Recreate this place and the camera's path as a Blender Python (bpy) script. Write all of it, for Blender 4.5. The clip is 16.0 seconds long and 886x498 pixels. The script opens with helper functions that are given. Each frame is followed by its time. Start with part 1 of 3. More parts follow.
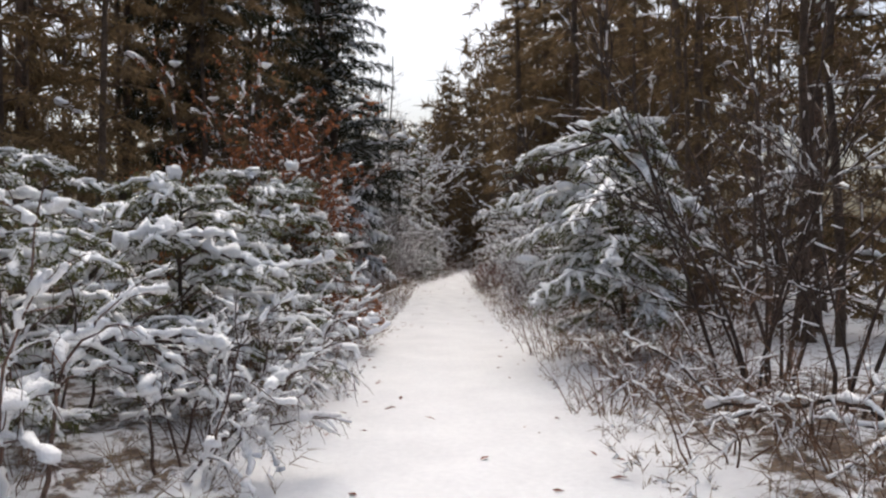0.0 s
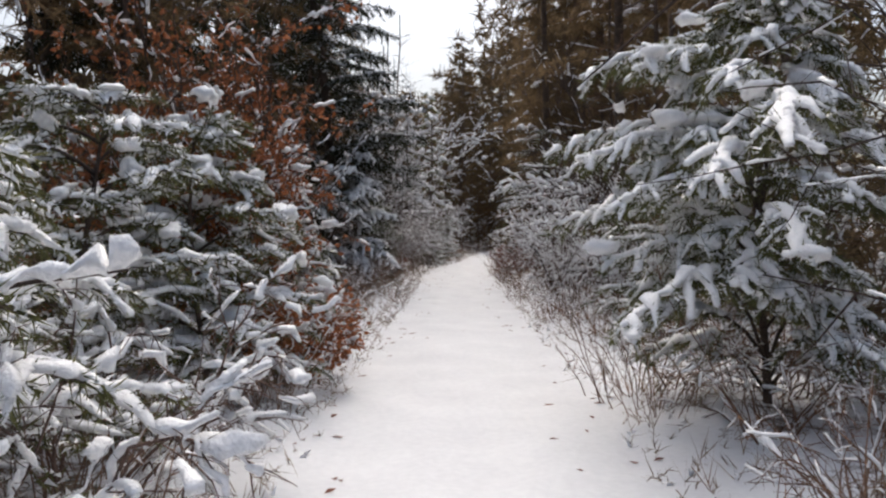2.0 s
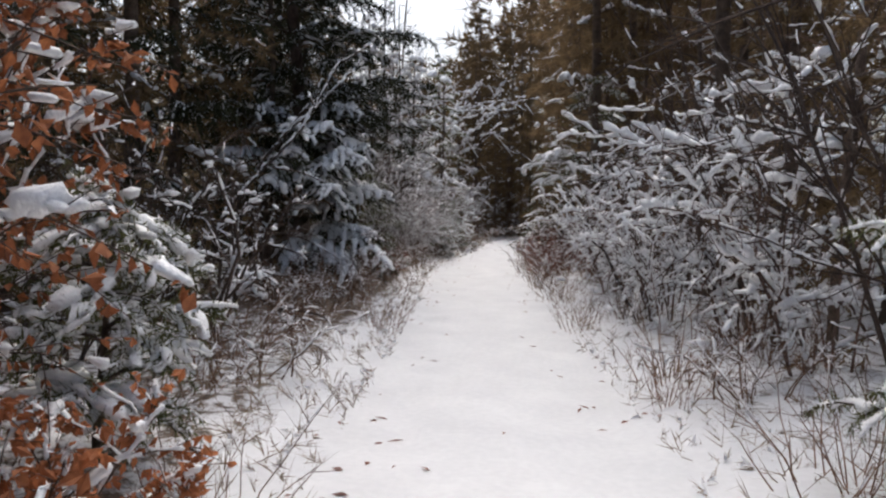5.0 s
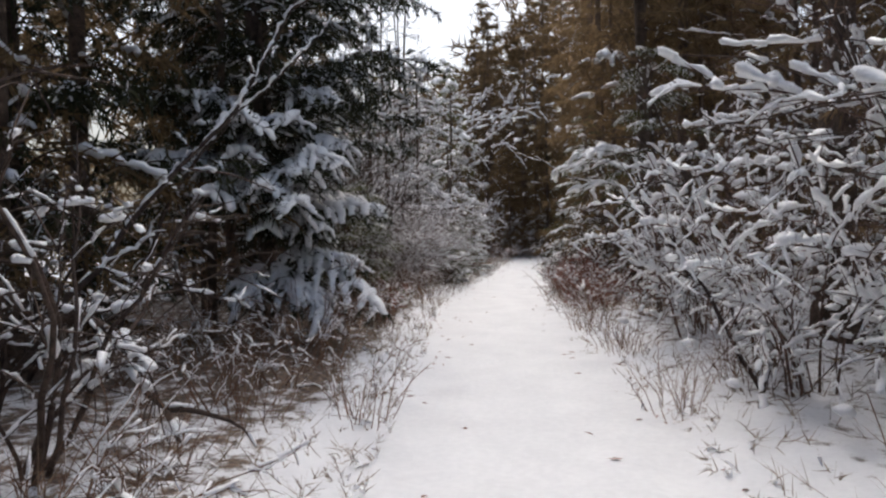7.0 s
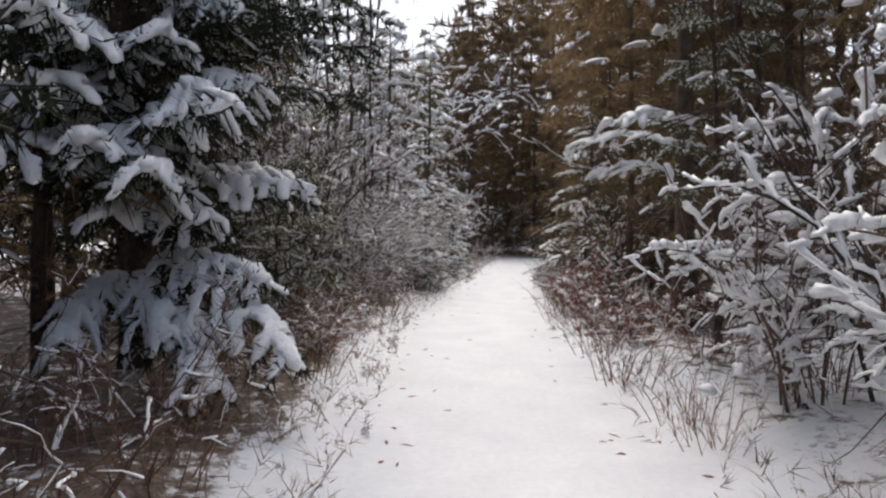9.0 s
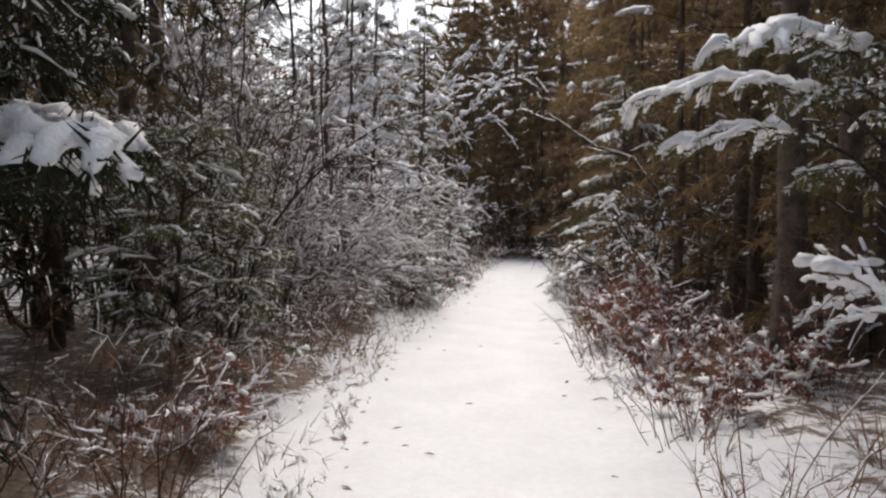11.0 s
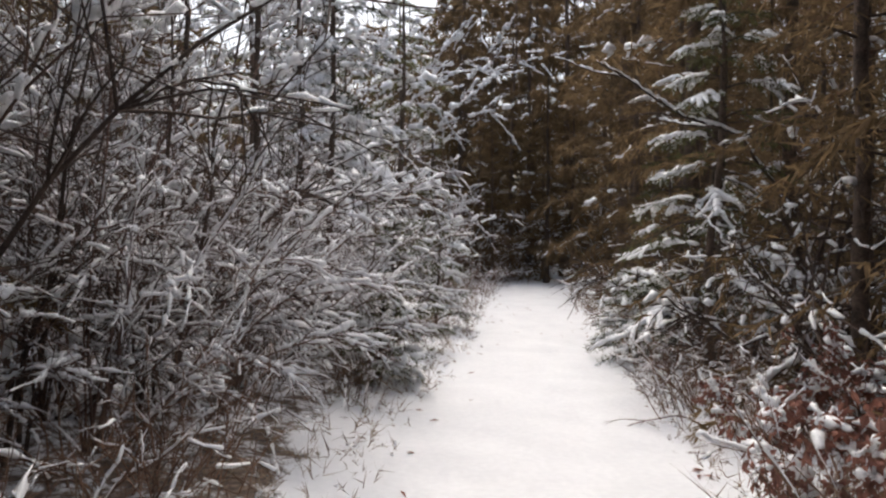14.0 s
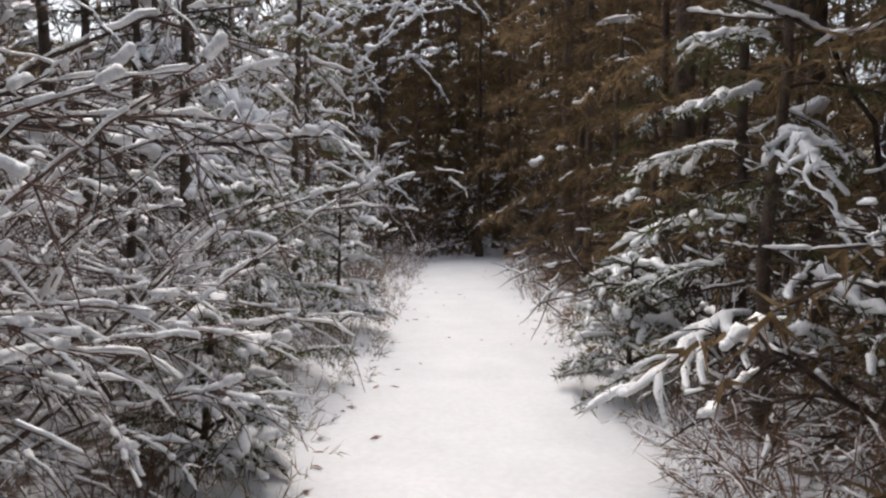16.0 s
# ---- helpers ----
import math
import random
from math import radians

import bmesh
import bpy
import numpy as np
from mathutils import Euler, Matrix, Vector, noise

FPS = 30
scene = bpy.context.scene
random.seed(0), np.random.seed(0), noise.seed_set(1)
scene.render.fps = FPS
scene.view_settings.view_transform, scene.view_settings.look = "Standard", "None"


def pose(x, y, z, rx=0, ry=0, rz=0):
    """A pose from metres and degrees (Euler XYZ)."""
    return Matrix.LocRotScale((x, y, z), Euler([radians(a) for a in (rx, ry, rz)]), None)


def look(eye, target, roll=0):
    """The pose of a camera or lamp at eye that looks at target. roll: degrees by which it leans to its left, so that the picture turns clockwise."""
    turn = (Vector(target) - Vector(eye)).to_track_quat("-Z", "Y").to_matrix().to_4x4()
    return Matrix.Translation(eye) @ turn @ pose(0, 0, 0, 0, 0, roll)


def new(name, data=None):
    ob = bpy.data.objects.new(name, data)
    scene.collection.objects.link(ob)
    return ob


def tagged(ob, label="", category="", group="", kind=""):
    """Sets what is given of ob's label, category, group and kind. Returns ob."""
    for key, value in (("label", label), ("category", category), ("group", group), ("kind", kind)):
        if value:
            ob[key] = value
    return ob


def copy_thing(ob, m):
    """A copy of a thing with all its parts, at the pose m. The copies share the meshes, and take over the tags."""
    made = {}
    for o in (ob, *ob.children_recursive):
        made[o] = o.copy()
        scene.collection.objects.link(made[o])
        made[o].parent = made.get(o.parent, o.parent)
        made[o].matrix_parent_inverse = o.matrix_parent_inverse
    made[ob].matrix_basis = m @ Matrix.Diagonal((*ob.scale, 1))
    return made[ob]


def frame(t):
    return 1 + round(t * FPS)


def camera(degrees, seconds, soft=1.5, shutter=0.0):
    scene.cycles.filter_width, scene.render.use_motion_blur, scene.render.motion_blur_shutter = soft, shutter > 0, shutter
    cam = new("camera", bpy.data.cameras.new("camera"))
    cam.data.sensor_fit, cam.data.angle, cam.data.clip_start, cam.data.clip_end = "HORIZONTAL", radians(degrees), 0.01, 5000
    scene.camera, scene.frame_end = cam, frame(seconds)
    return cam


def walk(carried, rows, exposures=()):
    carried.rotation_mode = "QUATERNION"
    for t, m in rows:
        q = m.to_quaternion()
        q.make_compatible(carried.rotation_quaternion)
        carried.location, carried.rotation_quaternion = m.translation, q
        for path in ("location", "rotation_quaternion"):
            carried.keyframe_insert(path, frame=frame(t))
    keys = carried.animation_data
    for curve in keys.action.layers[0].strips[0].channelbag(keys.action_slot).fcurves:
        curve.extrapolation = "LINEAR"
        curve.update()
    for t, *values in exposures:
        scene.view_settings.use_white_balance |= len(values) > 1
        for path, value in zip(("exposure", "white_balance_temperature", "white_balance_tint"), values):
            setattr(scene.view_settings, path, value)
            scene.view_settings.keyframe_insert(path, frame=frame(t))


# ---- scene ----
cam = camera(62.4, 16.0, soft=2.3)
METRES, EYE, TILT, LEAN, TURN = 29.0, 1.45, 0.0, 0.0, 0.0
ROWS = [
    (0.0, 0.0, 0.0, 0.0, 0.0, 0.0, 0.0),
    (0.5, 0.0006, 0.0335, -0.0005, 0.26, -1.63, 0.57),
    (1.0, -0.0002, 0.0655, -0.0003, 1.0, -0.84, 0.42),
    (1.5, 0.0007, 0.0994, 0.0003, 1.1, -1.03, 0.71),
    (2.0, 0.0003, 0.1341, 0.0002, 1.05, -1.55, 0.24),
    (2.5, 0.0006, 0.1684, 0.0008, 1.36, -2.12, -0.85),
    (3.0, -0.0028, 0.2021, 0.0019, 1.46, -2.29, -1.21),
    (3.5, -0.0049, 0.2352, 0.0022, 1.39, -3.12, -0.68),
    (6.0, -0.0064, 0.3916, 0.0015, 2.5, -2.46, -0.24),
    (6.5, -0.0083, 0.4222, 0.0017, 2.95, -1.27, 0.1),
    (7.0, -0.0103, 0.4526, 0.0013, 2.64, -1.44, 0.99),
    (7.5, -0.0111, 0.4847, 0.0016, 3.0, -2.0, 1.59),
    (8.0, -0.012, 0.5159, 0.0002, 2.75, -3.8, 0.96),
    (8.5, -0.0121, 0.5477, 0.0008, 3.2, -3.94, 0.01),
    (9.0, -0.0121, 0.5789, 0.0023, 0.91, -1.95, -0.65),
    (11.5, -0.0079, 0.7282, 0.0031, 0.79, -2.15, -1.09),
    (12.0, -0.005, 0.7583, 0.005, 0.6, -0.32, -1.47),
    (12.5, -0.0057, 0.7877, 0.0058, 0.95, 0.96, -2.25),
    (13.0, -0.0078, 0.817, 0.0053, 1.19, 0.56, -1.27),
    (13.5, -0.0115, 0.847, 0.0051, 1.58, -0.39, -0.99),
    (14.0, -0.0125, 0.8776, 0.0047, -0.12, -0.95, -0.56),
    (14.5, -0.0136, 0.9073, 0.0053, -0.36, -1.24, -0.74),
    (15.0, -0.0111, 0.9373, 0.0053, -1.5, -1.2, -0.04),
    (15.5, -0.0079, 0.9677, 0.0057, -3.97, -1.73, -0.02),
    (16.0, -0.0019, 0.9976, 0.0062, -5.83, -3.55, -0.4),
]
walk(cam, [(t, pose(0, 0, EYE, TILT, LEAN, TURN) @ pose(METRES * x, METRES * y, METRES * z, 90 + pitch, roll, yaw)) for t, x, y, z, yaw, pitch, roll in ROWS], [(0.0, 0.28, 6200, 8), (2.5, 0.28, 6050, 8), (6.0, 0.42, 6000, 8), (9.0, 0.55, 6000, 8), (12.5, 0.64, 6300, 8), (14.0, 0.64, 6100, 8), (16.0, 0.54, 6050, 8)])

# ---- world, sun ----
world = bpy.data.worlds.new("winter_sky")
scene.world = world
world.use_nodes = True
wn = world.node_tree
wn.nodes.clear()
sky = wn.nodes.new("ShaderNodeTexSky")
sky.sky_type, sky.sun_disc = "NISHITA", False
sky.sun_elevation, sky.sun_rotation = radians(60), radians(-6)
sky.air_density, sky.dust_density, sky.ozone_density = 1.0, 8.0, 0.6
bg = wn.nodes.new("ShaderNodeBackground")
bg.inputs["Strength"].default_value = 0.15
wout = wn.nodes.new("ShaderNodeOutputWorld")
wn.links.new(sky.outputs["Color"], bg.inputs["Color"])
wn.links.new(bg.outputs["Background"], wout.inputs["Surface"])

sun = new("sun", bpy.data.lights.new("sun", "SUN"))
sun.data.energy, sun.data.angle, sun.data.color = 0.95, radians(110), (1.0, 0.95, 0.88)
sun.matrix_world = look((0, 0, 0), (0.052, -0.497, -0.866))

# ---- materials ----


def material(name, dark, light, scale, rough=0.8, bump=0.3, fine=6.0, spread=0.35, patches=None, sheen=0.3, thin=0.0):
    """Two-scale mottled surface; spread: brightness change from object to object."""
    m = bpy.data.materials.new(name)
    m.use_nodes = True
    t = m.node_tree
    b = t.nodes["Principled BSDF"]
    b.inputs["Roughness"].default_value = rough
    b.inputs["Specular IOR Level"].default_value = sheen
    geo = t.nodes.new("ShaderNodeNewGeometry")
    big = t.nodes.new("ShaderNodeTexNoise")
    big.inputs["Scale"].default_value, big.inputs["Detail"].default_value = scale, 5
    small = t.nodes.new("ShaderNodeTexNoise")
    small.inputs["Scale"].default_value, small.inputs["Detail"].default_value = scale * fine, 4
    for n in (big, small):
        t.links.new(geo.outputs["Position"], n.inputs["Vector"])
    mix = t.nodes.new("ShaderNodeMath")
    mix.operation = "MULTIPLY_ADD"
    mix.inputs[1].default_value = 0.45
    t.links.new(small.outputs["Fac"], mix.inputs[0])
    half = t.nodes.new("ShaderNodeMath")
    half.operation = "MULTIPLY"
    half.inputs[1].default_value = 0.55
    t.links.new(big.outputs["Fac"], half.inputs[0])
    t.links.new(half.outputs[0], mix.inputs[2])
    ramp = t.nodes.new("ShaderNodeValToRGB")
    ramp.color_ramp.elements[0].position, ramp.color_ramp.elements[0].color = 0.36, (*dark, 1)
    ramp.color_ramp.elements[1].position, ramp.color_ramp.elements[1].color = 0.64, (*light, 1)
    t.links.new(mix.outputs[0], ramp.inputs["Fac"])
    col = ramp.outputs["Color"]
    if patches:
        pn = t.nodes.new("ShaderNodeTexNoise")
        pn.inputs["Scale"].default_value, pn.inputs["Detail"].default_value = patches[1], 3
        t.links.new(geo.outputs["Position"], pn.inputs["Vector"])
        pr = t.nodes.new("ShaderNodeValToRGB")
        pr.color_ramp.elements[0].position, pr.color_ramp.elements[1].position = patches[2], patches[2] + 0.08
        t.links.new(pn.outputs["Fac"], pr.inputs["Fac"])
        pm = t.nodes.new("ShaderNodeMix")
        pm.data_type = "RGBA"
        t.links.new(pr.outputs["Color"], pm.inputs["Factor"])
        t.links.new(col, pm.inputs["A"])
        pm.inputs["B"].default_value = (*patches[0], 1)
        col = pm.outputs["Result"]
    if spread:
        info = t.nodes.new("ShaderNodeObjectInfo")
        mr = t.nodes.new("ShaderNodeMapRange")
        mr.inputs["To Min"].default_value, mr.inputs["To Max"].default_value = 1 - spread, 1 + spread
        t.links.new(info.outputs["Random"], mr.inputs["Value"])
        hsv = t.nodes.new("ShaderNodeHueSaturation")
        t.links.new(mr.outputs["Result"], hsv.inputs["Value"])
        t.links.new(col, hsv.inputs["Color"])
        col = hsv.outputs["Color"]
    t.links.new(col, b.inputs["Base Color"])
    if bump:
        bp = t.nodes.new("ShaderNodeBump")
        bp.inputs["Strength"].default_value, bp.inputs["Distance"].default_value = bump, 0.02
        t.links.new(mix.outputs[0], bp.inputs["Height"])
        t.links.new(bp.outputs["Normal"], b.inputs["Normal"])
    if thin:
        tl = t.nodes.new("ShaderNodeBsdfTranslucent")
        t.links.new(col, tl.inputs["Color"])
        ms = t.nodes.new("ShaderNodeMixShader")
        ms.inputs["Fac"].default_value = thin
        t.links.new(b.outputs["BSDF"], ms.inputs[1])
        t.links.new(tl.outputs["BSDF"], ms.inputs[2])
        t.links.new(ms.outputs["Shader"], t.nodes["Material Output"].inputs["Surface"])
    return m


SNOW = material("snow", (0.84, 0.84, 0.85), (0.92, 0.92, 0.925), 14, 0.65, 1.0, 4, 0)
BARK = material("dark_bark", (0.032, 0.022, 0.018), (0.10, 0.070, 0.054), 14, 0.9, 0.6, 5, 0.3)
TRUNK = material("conifer_trunk_bark", (0.042, 0.031, 0.024), (0.15, 0.108, 0.08), 9, 0.95, 0.9, 5, 0.3)
TWIG = material("grey_brown_twig", (0.056, 0.034, 0.027), (0.17, 0.108, 0.082), 20, 0.85, 0.3, 4, 0.3)
DEAD = material("dead_brown_twig", (0.088, 0.050, 0.034), (0.24, 0.142, 0.088), 12, 0.9, 0.2, 4, 0.35)
NEEDLE_DARK = material("dark_spruce_needle", (0.018, 0.021, 0.012), (0.060, 0.062, 0.032), 7, 0.7, 0, 6, 0.25, sheen=0.12, thin=0.3)
NEEDLE = material("green_pine_needle", (0.055, 0.060, 0.026), (0.18, 0.175, 0.070), 6, 0.7, 0, 6, 0.25, sheen=0.15, thin=0.35)
NEEDLE_FAR = material("olive_forest_foliage", (0.085, 0.059, 0.032), (0.28, 0.195, 0.105), 3, 0.8, 0, 5, 0.3, sheen=0.1, thin=0.5)
RUST = material("rust_brown_leaf", (0.19, 0.065, 0.028), (0.46, 0.18, 0.075), 7, 0.7, 0.1, 5, 0.2, thin=0.35)
BROWN = material("pale_brown_leaf", (0.13, 0.058, 0.045), (0.32, 0.155, 0.115), 7, 0.8, 0.1, 5, 0.2, thin=0.35)
STRAW = material("dead_grass", (0.14, 0.10, 0.065), (0.34, 0.26, 0.18), 6, 0.9, 0, 5, 0.2, thin=0.35)

# ---- mesh tools ----


class Buf:
    """Collects triangles and quads as arrays."""

    def __init__(self):
        self.v, self.q, self.n = [], [], 0

    def add(self, verts, quads):
        self.v.append(np.asarray(verts, float))
        self.q.append(np.asarray(quads, int) + self.n)
        self.n += len(verts)

    def mesh(self, name, mat, smooth=True):
        me = bpy.data.meshes.new(name)
        v = np.concatenate(self.v)
        polys = [row for q in self.q for row in q.tolist()]
        me.from_pydata(v.tolist(), [], polys)
        me.materials.append(mat)
        me.polygons.foreach_set("use_smooth", [smooth] * len(me.polygons))
        me.update()
        return me


UP = np.array((0.0, 0.0, 1.0))


def unit(v):
    return v / max(1e-9, float(np.linalg.norm(v)))


def tube(buf, pts, radii, sides=4, squash=1.0):
    """A tapered tube along pts, with closed tip and foot."""
    pts = np.asarray(pts, float)
    n = len(pts)
    tan = np.gradient(pts, axis=0)
    tan /= np.linalg.norm(tan, axis=1)[:, None] + 1e-9
    ref = np.array((0.31, 0.95, 0.0)) if abs(tan[0][2]) > 0.8 else UP
    a = np.cross(tan, ref)
    a /= np.linalg.norm(a, axis=1)[:, None] + 1e-9
    b = np.cross(a, tan)
    ang = np.arange(sides) * 2 * math.pi / sides
    ring = (a[:, None, :] * np.cos(ang)[None, :, None] + squash * b[:, None, :] * np.sin(ang)[None, :, None])
    v = pts[:, None, :] + ring * np.asarray(radii)[:, None, None]
    i, j = np.meshgrid(np.arange(n - 1), np.arange(sides), indexing="ij")
    k = (j + 1) % sides
    buf.add(v.reshape(-1, 3), np.stack([i * sides + j, i * sides + k, (i + 1) * sides + k, (i + 1) * sides + j], -1).reshape(-1, 4))


def resample(pts, n):
    pts = np.asarray(pts, float)
    s = np.concatenate([[0], np.cumsum(np.linalg.norm(np.diff(pts, axis=0), axis=1))])
    t = np.linspace(0, s[-1], n)
    return np.stack([np.interp(t, s, pts[:, k]) for k in range(3)], -1)


def grow(rng, p, d, length, n, bend, wobble):
    """A branch line: from p along d, bending by gravity (bend < 0: downwards), with a wobble."""
    pts, p, d = [p], np.array(p, float), unit(np.array(d, float))
    for k in range(n):
        d = unit(d + UP * bend / n + rng.normal(0, wobble, 3))
        p = p + d * length / n
        pts.append(p)
    return np.array(pts)


def needles(buf, rng, pts, count, length, width, forward=0.8, droop=0.0):
    """Thin blades all along a twig."""
    pts = np.asarray(pts)
    t = rng.uniform(0.05, 1, count) * (len(pts) - 1)
    i = np.minimum(t.astype(int), len(pts) - 2)
    base = pts[i] + (pts[i + 1] - pts[i]) * (t - i)[:, None]
    tan = pts[i + 1] - pts[i]
    tan /= np.linalg.norm(tan, axis=1)[:, None] + 1e-9
    d = rng.normal(0, 0.7, (count, 3)) + tan * forward - UP * droop
    d /= np.linalg.norm(d, axis=1)[:, None] + 1e-9
    s = np.cross(d, rng.normal(0, 1, (count, 3)))
    s /= np.linalg.norm(s, axis=1)[:, None] + 1e-9
    ln = length * rng.uniform(0.6, 1.3, count)[:, None]
    v = np.stack([base - s * width / 2, base + s * width / 2, base + d * ln], 1).reshape(-1, 3)
    buf.add(v, np.arange(count * 3).reshape(-1, 3))


def leaves(buf, rng, pts, count, length, width):
    """Folded dry leaves hanging along a twig."""
    pts = np.asarray(pts)
    for _ in range(count):
        t = rng.uniform(0.1, 1) * (len(pts) - 1)
        i = min(int(t), len(pts) - 2)
        p = pts[i] + (pts[i + 1] - pts[i]) * (t - i)
        d = unit(rng.normal(0, 0.6, 3) - UP * 0.5)
        s = unit(np.cross(d, rng.normal(0, 1, 3)))
        nn = np.cross(d, s)
        ln, w = length * rng.uniform(0.6, 1.2), width * rng.uniform(0.7, 1.2)
        v = [p, p + d * ln * 0.5 + s * w / 2 + nn * w * 0.25, p + d * ln, p + d * ln * 0.5 - s * w / 2 + nn * w * 0.25]
        buf.add(v, [(0, 1, 2), (0, 2, 3)])


def snow_ridge(buf, rng, pts, under, thick, cover=0.8, step=0.06, sides=5, runs=(2, 4)):
    """Rounded clots of snow lying along the upper side of a branch, broken into stretches."""
    pts = np.asarray(pts, float)
    total = float(np.sum(np.linalg.norm(np.diff(pts, axis=0), axis=1)))
    step = max(step, thick * (0.6 if thick > 0.04 else 0.9))
    sides = 8 if thick > 0.05 and sides > 5 else 4 if thick < 0.014 else sides
    rough = 0.3 if thick > 0.05 else 0.42
    n = max(3, int(total / step) + 1)
    q = resample(pts, n)
    k = 0
    while k < n - 1:
        run = int(rng.integers(runs[0], runs[1] + 1))
        seg = q[k:k + run + 1]
        k += run
        if len(seg) < 2 or rng.random() > cover:
            continue
        d = unit(seg[-1] - seg[0])
        flat = math.sqrt(max(0.0, 1 - d[2] ** 2))
        if flat < 0.45:
            continue
        r = thick * flat * rng.uniform(0.45, 1.5) * rng.uniform(0.4, 1.6, len(seg))
        mid = seg + UP * (under + r * 0.45)[:, None] + rng.normal(0, thick * 0.4, seg.shape)
        if sides < 5:
            line = np.vstack([mid[0] - d * r[0] * 0.6, mid, mid[-1] + d * r[-1] * 0.6])
            radii = np.concatenate([[r[0] * 0.1], r, [r[-1] * 0.1]])
        else:
            line = np.vstack([mid[0] - d * r[0] * 0.7, mid[0] - d * r[0] * 0.4, mid, mid[-1] + d * r[-1] * 0.4, mid[-1] + d * r[-1] * 0.7])
            radii = np.concatenate([[r[0] * 0.04, r[0] * 0.7], r, [r[-1] * 0.7, r[-1] * 0.04]])
        first = len(buf.v)
        tube(buf, line, radii, sides, 0.75)
        v = buf.v[first]
        v += (v - np.repeat(line, sides, 0)) * rng.uniform(-rough, rough, (len(v), 1))


def snow_finger(buf, rng, pts, wide, tip, sides=6, step=0.075):
    """Snow lying on a twig: broad where the twig leaves its bough, thinning to a ragged end."""
    pts = np.asarray(pts, float)
    total = float(np.sum(np.linalg.norm(np.diff(pts, axis=0), axis=1)))
    n = max(3, int(total / step) + 1)
    r = np.linspace(wide, tip, n) * rng.uniform(0.65, 1.35, n)
    q = resample(pts, n) + UP * (r * 0.4)[:, None] + rng.normal(0, 0.22, (n, 3)) * r[:, None]
    d0, d1 = unit(q[1] - q[0]), unit(q[-1] - q[-2])
    sides = 8 if wide > 0.045 else sides
    line = np.vstack([q[0] - d0 * r[0] * 0.7, q, q[-1] + d1 * r[-1] * 0.45, q[-1] + d1 * r[-1] * 0.75 - UP * r[-1] * 0.15])
    radii = np.concatenate([[r[0] * 0.2], r, [r[-1] * 0.75, r[-1] * 0.12]])
    first = len(buf.v)
    tube(buf, line, radii, sides, 0.6)
    v = buf.v[first]
    v += (v - np.repeat(line, sides, 0)) * rng.uniform(-0.24, 0.24, (len(v), 1))


ICO = bmesh.new()
bmesh.ops.create_icosphere(ICO, subdivisions=2, radius=1)
ICO_V = np.array([v.co[:] for v in ICO.verts])
ICO_F = np.array([[v.index for v in f.verts] for f in ICO.faces])
ICO.free()


def clump(buf, rng, p, size, flat=0.6):
    """A lumpy pillow of snow."""
    k, k2 = rng.normal(0, 1.7, (3, 3)), rng.normal(0, 3.6, (3, 3))
    lump = 1 + 0.2 * np.sin(ICO_V @ k + rng.uniform(0, 6, 3)).sum(1) + 0.13 * np.sin(ICO_V @ k2 + rng.uniform(0, 6, 3)).sum(1)
    lump *= np.random.default_rng(int(abs(p[0] + p[1] * 3) * 9999)).uniform(0.8, 1.15, len(lump))
    v = ICO_V * lump[:, None] * np.array((size * rng.uniform(0.6, 1.5), size * rng.uniform(0.6, 1.5), size * flat))
    buf.add(v + p, ICO_F)


